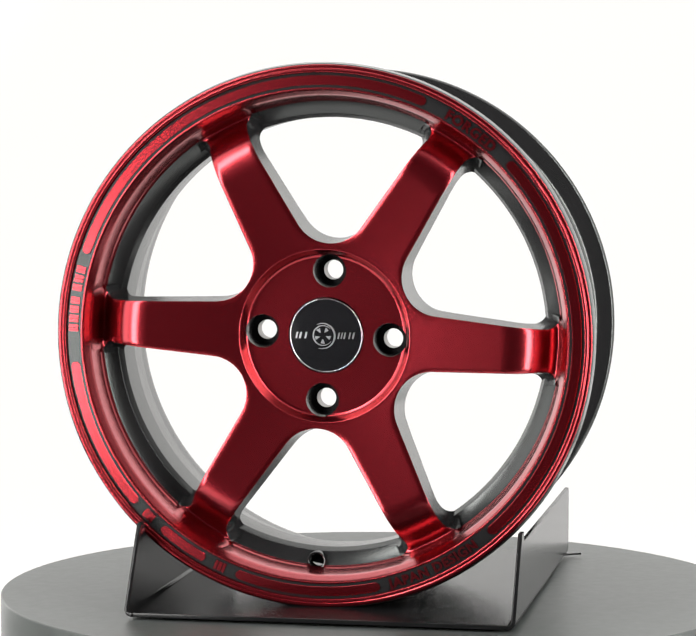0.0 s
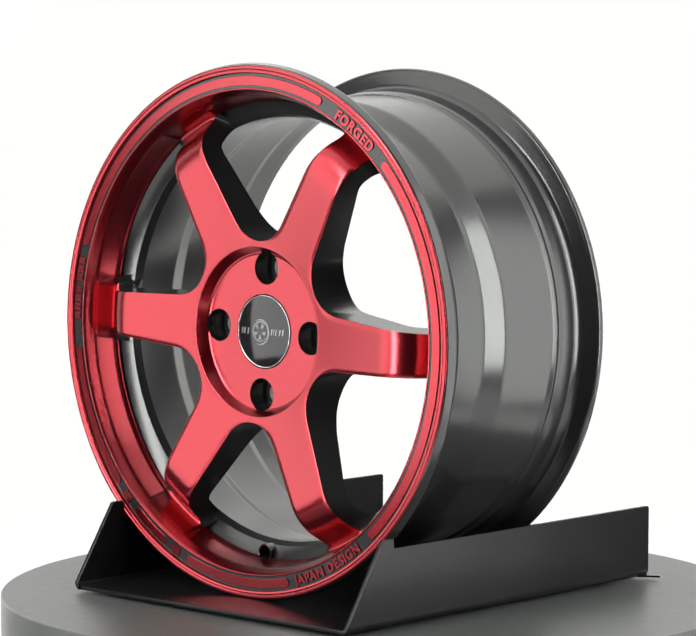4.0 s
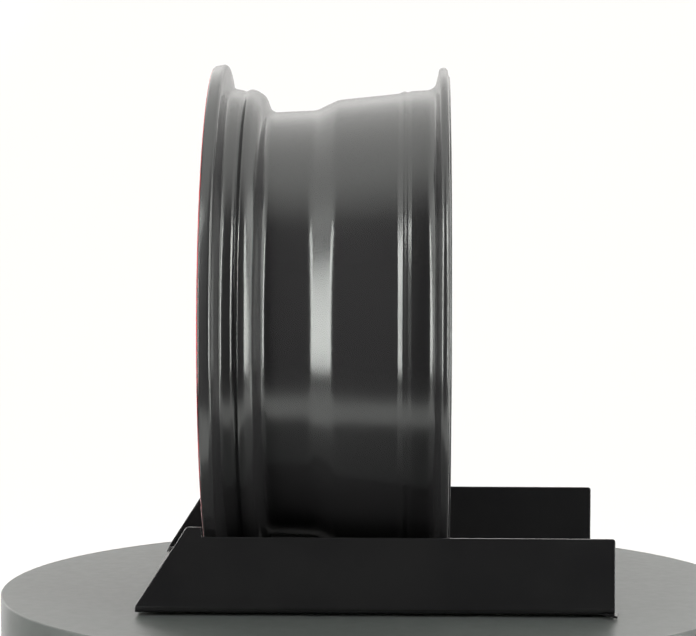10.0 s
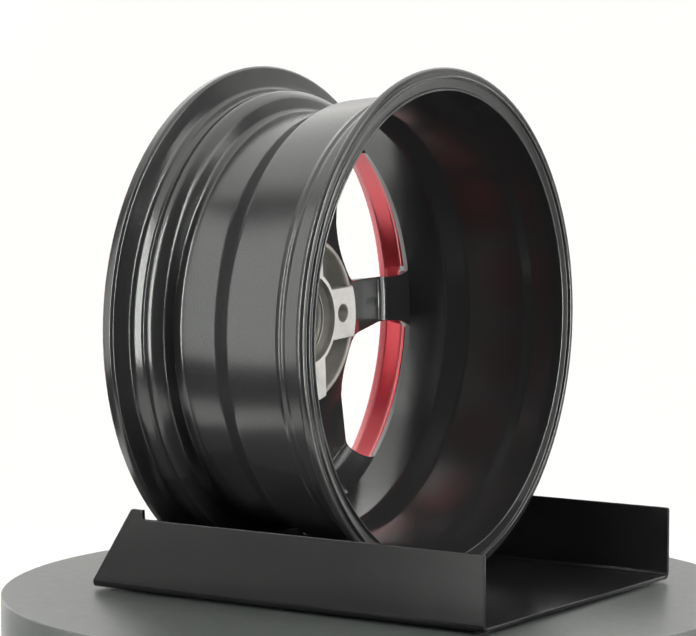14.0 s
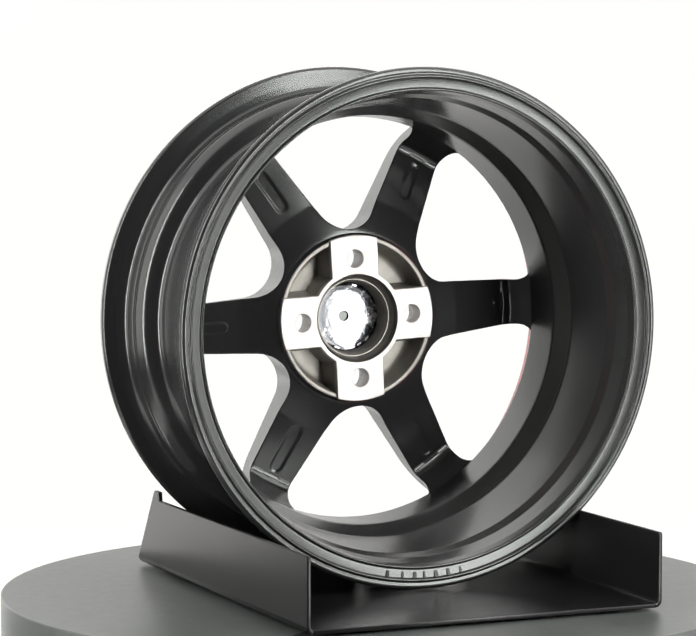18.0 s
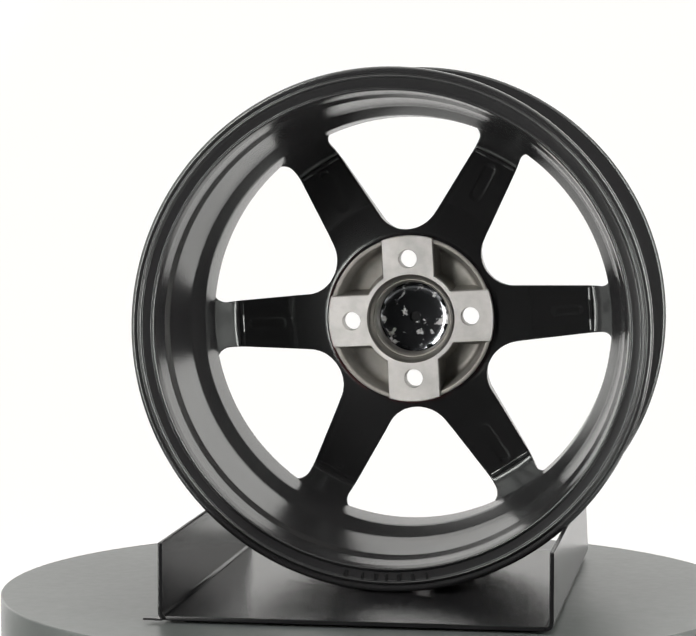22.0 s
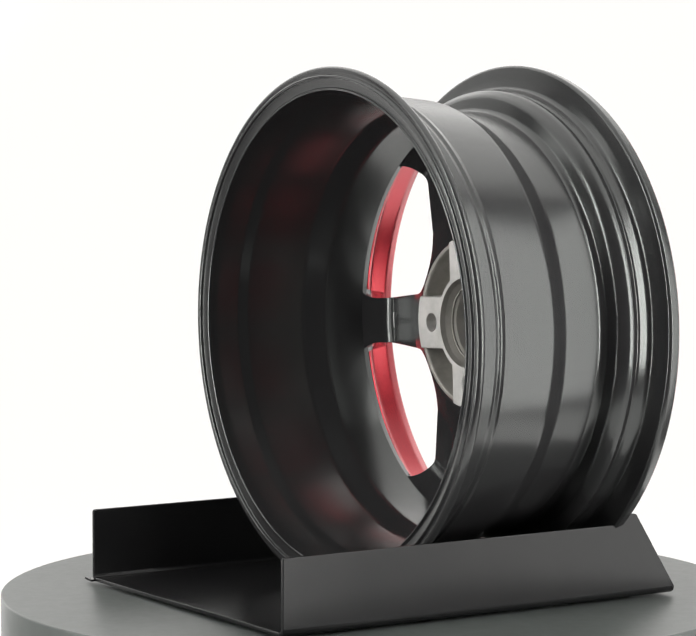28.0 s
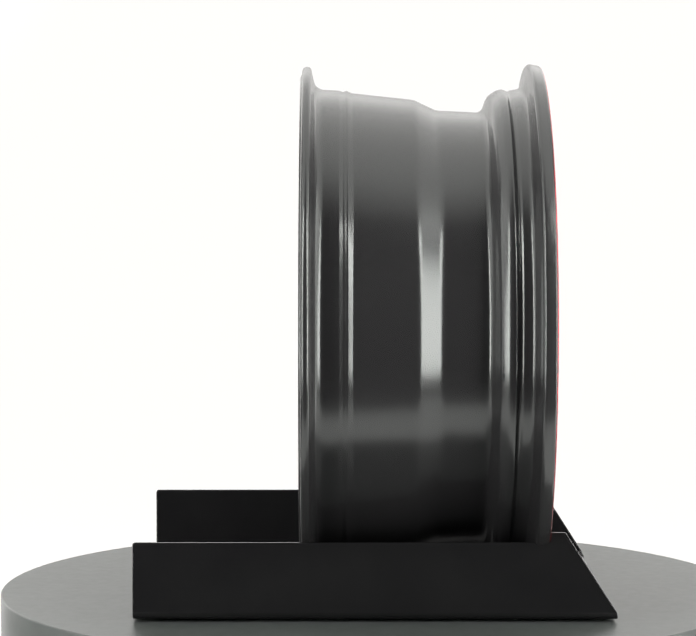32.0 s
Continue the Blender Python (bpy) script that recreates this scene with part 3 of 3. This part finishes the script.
# small upright strokes stamped on the flat of the rear lip, below
for deg, wide in ((-9.8, 0.0026), (-5.9, 0.0014), (-2.8, 0.0028), (-0.3, 0.0016), (2.7, 0.0030), (5.9, 0.0026), (9.1, 0.0016)):
    a, w = radians(-90 - deg), wide / 2 / 0.197
    bm = bmesh.new()
    q = [(0.1934, a - w), (0.1984, a - w), (0.1984, a + w), (0.1934, a + w)]
    low = [bm.verts.new(at(r, b, -0.0581 + (0.1996 - r) * 0.391)) for r, b in q]
    top = [bm.verts.new(at(r, b, -0.0590 + (0.1996 - r) * 0.391)) for r, b in q]
    bm.faces.new(top)
    for i in range(4):
        bm.faces.new((low[i], low[(i + 1) % 4], top[(i + 1) % 4], top[i]))
    bmesh.ops.recalc_face_normals(bm, faces=bm.faces[:])
    part("lip_stroke", bm, POWDER, wheel)


def hub():
    # red dish with four lug seats and the bore
    prof = fillet([(0.1005, HUB_R), (0.1180, HUB_R), (0.1180, 0.0666), (0.1092, 0.0628), (0.1082, 0.0606), (0.1082, 0.0296), (0.1005, 0.0296)],
                  [0, 0, 0.0012, 0.003, 0.002, 0, 0], 4)
    prof = prof[::-1]
    bm = bmesh.new()
    revolve(bm, prof, 128)
    revolve(bm, [prof[0], prof[-1]], 128)
    bmesh.ops.remove_doubles(bm, verts=bm.verts[:], dist=1e-6)
    bmesh.ops.recalc_face_normals(bm, faces=bm.faces[:])
    mesh = bpy.data.meshes.new("hub")
    bm.to_mesh(mesh)
    bm.free()
    mesh.materials.append(RED)
    mesh.materials.append(BLACK)
    cutters = []
    for k in range(4):
        a = TILT + k * math.pi / 2
        cutters.append(tube(at(0.05, a, 0.0915), at(0.05, a, 0.13), 0.0118, 0.0146, [BLACK]))
    mesh = carved(mesh, cutters)
    dark = [m.name for m in mesh.materials].index(BLACK.name)
    for f in mesh.polygons:
        if math.hypot(f.center.x - WHEEL_V, f.center.z - WHEEL_Z) < 0.0300 or f.center.y > -0.1009:
            f.material_index = dark
    part_mesh("hub", mesh, RED, wheel, "recessed red hub with black lug seats", 30)


hub()


def cross_outline(arm, ring_r, pad_r):
    """A cross of four arms on a ring, as (x, y) points about the axle."""
    pts = []
    a_out, a_in = math.asin(arm / pad_r), math.asin(arm / ring_r)
    for k in range(4):
        base = k * math.pi / 2
        for i in range(9):
            a = base - a_out + 2 * a_out * i / 8
            pts.append((pad_r * math.cos(a), pad_r * math.sin(a)))
        for i in range(9):
            a = base + a_in + (math.pi / 2 - 2 * a_in) * i / 8
            pts.append((ring_r * math.cos(a), ring_r * math.sin(a)))
    return pts


def mounting_pad():
    # machined cross at the back, on a drafted casting with four deep pockets
    bm = bmesh.new()
    levels = []
    for u, arm, ring_r, pad_r in ((0.0765, 0.0209, 0.0402, 0.0690), (0.0771, 0.0215, 0.0408, 0.0697), (0.0800, 0.0218, 0.0412, 0.0697),
                                  (0.0945, 0.0232, 0.0428, 0.0697), (0.1012, 0.0262, 0.0455, 0.0697)):
        levels.append([bm.verts.new(at(math.hypot(x, y), math.atan2(y, x) + TILT, u)) for x, y in cross_outline(arm, ring_r, pad_r)])
    bm.faces.new(levels[0])
    bm.faces.new(levels[-1])
    n = len(levels[0])
    for p, q in zip(levels, levels[1:]):
        for i in range(n):
            bm.faces.new((p[i], p[(i + 1) % n], q[(i + 1) % n], q[i]))
    for f in bm.faces:
        f.material_index = 0 if f.calc_center_median().y > -0.0786 else 1
    bmesh.ops.recalc_face_normals(bm, faces=bm.faces[:])
    mesh = bpy.data.meshes.new("pad")
    bm.to_mesh(mesh)
    bm.free()
    mesh.materials.append(MACHINED)
    mesh.materials.append(CAST)
    cutters = [tube(at(0, 0, 0.0760), at(0, 0, 0.0850), 0.0372, 0.0346, [CAST], 96), tube(at(0, 0, 0.08), at(0, 0, 0.103), 0.0318, 0.0318, [CAST], 96)]
    for k in range(4):
        a = TILT + k * math.pi / 2
        cutters.append(tube(at(0.05, a, 0.07), at(0.05, a, 0.11), 0.0076, 0.0076, [MACHINED], 32))
        cutters.append(tube(at(0.05, a, 0.0750), at(0.05, a, 0.0771), 0.0090, 0.0076, [MACHINED], 40))
        cutters.append(tube(at(0.05, a, 0.0915), at(0.05, a, 0.13), 0.0118, 0.0146, [BLACK], 40))
    mesh = carved(mesh, cutters)
    part_mesh("mounting_pad", mesh, MACHINED, wheel, "bare machined cross-shaped mounting pad", 25)
    bm = bmesh.new()
    prof = fillet([(0.1003, 0.0330), (0.0985, 0.0345), (0.0985, 0.0606), (0.0802, 0.0648), (0.0785, 0.0658), (0.0785, 0.0684), (0.0824, 0.0722), (0.0860, 0.0722), (0.1003, 0.0690)],
                  [0, 0, 0.006, 0.002, 0.0008, 0.0016, 0.001, 0, 0], 4)
    revolve(bm, prof, 128, closed=True)
    bmesh.ops.recalc_face_normals(bm, faces=bm.faces[:])
    mesh = bpy.data.meshes.new("casting")
    bm.to_mesh(mesh)
    bm.free()
    mesh.materials.append(CAST)
    mesh = carved(mesh, [tube(at(0.05, TILT + k * math.pi / 2, 0.07), at(0.05, TILT + k * math.pi / 2, 0.11), 0.0132, 0.0132, [BLACK], 40) for k in range(4)])
    dark = [m.name for m in mesh.materials].index(BLACK.name)
    for f in mesh.polygons:
        if math.hypot(f.center.x - WHEEL_V, f.center.z - WHEEL_Z) > 0.0692:
            f.material_index = dark
    part_mesh("hub_casting", mesh, CAST, wheel, "raw grey cast pockets round the pad", 30)


mounting_pad()


def emblem(cap):
    """Plain silver shapes on the cap: an open spiral ring, five blades and slanted bars."""
    def u_at(x, y):
        return 0.1106 - 0.0022 * ((x * x + y * y) / 0.0276 ** 2) + 0.0002

    def flat(name, outline):
        bm = bmesh.new()
        low = [bm.verts.new(at(math.hypot(x, y), math.atan2(y, x), u_at(x, y) - 0.0006)) for x, y in outline]
        top = [bm.verts.new(at(math.hypot(x, y), math.atan2(y, x), u_at(x, y) + 0.0002)) for x, y in outline]
        bm.faces.new(top)
        m = len(outline)
        for i in range(m):
            bm.faces.new((low[i], low[(i + 1) % m], top[(i + 1) % m], top[i]))
        bmesh.ops.recalc_face_normals(bm, faces=bm.faces[:])
        part(name, bm, SILVER, cap)

    def ring(name, r0, r1, a0, a1, width):
        n = 40
        outer, inner = [], []
        for i in range(n + 1):
            f = i / n
            a, r = radians(a0 + (a1 - a0) * f), r0 + (r1 - r0) * f
            w = width * (0.25 + 0.75 * math.sin(math.pi * f))
            outer.append((r * math.cos(a) - 0.0022, r * math.sin(a)))
            inner.append(((r - w) * math.cos(a) - 0.0022, (r - w) * math.sin(a)))
        bm = bmesh.new()
        o = [bm.verts.new(at(math.hypot(x, y), math.atan2(y, x), u_at(x, y) + 0.0002)) for x, y in outer]
        q = [bm.verts.new(at(math.hypot(x, y), math.atan2(y, x), u_at(x, y) + 0.0002)) for x, y in inner]
        o2 = [bm.verts.new(at(math.hypot(x, y), math.atan2(y, x), u_at(x, y) - 0.0006)) for x, y in outer]
        q2 = [bm.verts.new(at(math.hypot(x, y), math.atan2(y, x), u_at(x, y) - 0.0006)) for x, y in inner]
        for i in range(n):
            bm.faces.new((o[i], o[i + 1], q[i + 1], q[i]))
            bm.faces.new((o[i], o[i + 1], o2[i + 1], o2[i]))
            bm.faces.new((q[i], q[i + 1], q2[i + 1], q2[i]))
        bmesh.ops.recalc_face_normals(bm, faces=bm.faces[:])
        part(name, bm, SILVER, cap)

    ring("emblem_swoosh", 0.0106, 0.0096, -110, 118, 0.0014)
    ring("emblem_ring", 0.0080, 0.0080, 40, 325, 0.0011)
    for k in range(5):
        a = radians(72 * k + 54)
        c, sn = math.cos(a), math.sin(a)
        tri = [(0.0024, 0.0002), (0.0060, -0.0016), (0.0064, 0.0018)]
        flat("emblem_blade", [(x * c - y * sn - 0.0022, x * sn + y * c) for x, y in tri])
    for x0, w in ((-0.0240, 0.0013), (-0.0212, 0.0016), (-0.0168, 0.0014), (0.0092, 0.0012), (0.0116, 0.0010), (0.0138, 0.0012), (0.0176, 0.0012), (0.0204, 0.0014)):
        flat("emblem_bar", [(x0, -0.0024), (x0 + w, -0.0024), (x0 + w + 0.0011, 0.0024), (x0 + 0.0011, 0.0024)])


def centre_cap():
    bm = bmesh.new()
    dome = [(0.1106 - 0.0022 * (r / 0.0276) ** 2, r) for r in (0.0276, 0.024, 0.020, 0.015, 0.010, 0.005, 0.0005)]
    prof = [(0.105, 0.0276)] + dome
    rings = revolve(bm, prof, 96)
    disc(bm, rings[-1])
    bmesh.ops.recalc_face_normals(bm, faces=bm.faces[:])
    cap = part("centre_cap", bm, GLOSS, wheel, "glossy black domed centre cap")
    bm = bmesh.new()
    revolve(bm, fillet([(0.1070, 0.0286), (0.1086, 0.0285), (0.1089, 0.0282), (0.1085, 0.0278), (0.106, 0.0275)], 0.0006, 3), 96)
    bmesh.ops.recalc_face_normals(bm, faces=bm.faces[:])
    part("chrome_ring", bm, CHROME, cap, "thin bright chrome ring")
    # bore liner, and the chromed back of the cap deep in it
    bm = bmesh.new()
    revolve(bm, fillet([(0.0800, 0.0350), (0.0860, 0.0322), (0.0885, 0.0304), (0.0950, 0.0294), (0.1045, 0.0292)], 0.002, 3), 96)
    bmesh.ops.recalc_face_normals(bm, faces=bm.faces[:])
    part("bore_liner", bm, CAST, wheel)
    bm = bmesh.new()
    bowl = [(0.1056 - 0.0016 * (r / 0.0284) ** 2 - 0.0012 * (r / 0.0284) ** 14, r) for r in (0.0284, 0.0265, 0.024, 0.021, 0.018, 0.015, 0.012, 0.009, 0.0065, 0.0046)]
    revolve(bm, [(0.1045, 0.0293), (0.1012, 0.0292), (0.1006, 0.0288)] + bowl + [(0.1085, 0.0044)], 96)
    bmesh.ops.recalc_face_normals(bm, faces=bm.faces[:])
    part("cap_back", bm, BOWL, cap, "chromed back of the cap seen through the bore")
    for k in range(8):
        bm = bmesh.new()
        a = k * math.pi / 4 + 0.3
        for r0, r1, u0, u1 in ((0.0262, 0.0284, 0.1014, 0.1042),):
            q = [(r0, a - 0.09), (r1, a - 0.09), (r1, a + 0.09), (r0, a + 0.09)]
            low = [bm.verts.new(at(r, b, u1)) for r, b in q]
            top = [bm.verts.new(at(r, b, u0)) for r, b in q]
            bm.faces.new(top)
            for i in range(4):
                bm.faces.new((low[i], low[(i + 1) % 4], top[(i + 1) % 4], top[i]))
        bmesh.ops.recalc_face_normals(bm, faces=bm.faces[:])
        bmesh.ops.bevel(bm, geom=bm.edges[:], offset=0.0003, segments=1, affect="EDGES")
        part("clip", bm, BOWL, cap)
    bm = bmesh.new()
    bmesh.ops.create_circle(bm, cap_ends=True, segments=24, radius=0.0046, matrix=Matrix.Translation(at(0, 0, 0.1075)) @ Matrix.Rotation(math.pi / 2, 4, "X"))
    part("cap_core", bm, BLACK, cap)
    emblem(cap)


centre_cap()


# ---- the one motion: the platter turns at a steady eight degrees a second ----
TURN = [(0, -10.06), (1, -18.11), (2, -26.18), (3, -34.23), (5, -50.32), (7, -66.46), (9, -82.68), (11, -98.78), (13, -114.87), (15.5, -135.16), (17, -147.41), (19, -163.70), (21, -180.08), (23, -196.45), (25, -212.61), (27.5, -232.66), (29, -244.72), (30.5, -256.86), (32, -269.06)]


def motions():
    for ob in (TURNTABLE, STAND, wheel):
        walk(ob, [(t, pose(0, 0, 0, 0, 0, a)) for t, a in TURN])


motions()
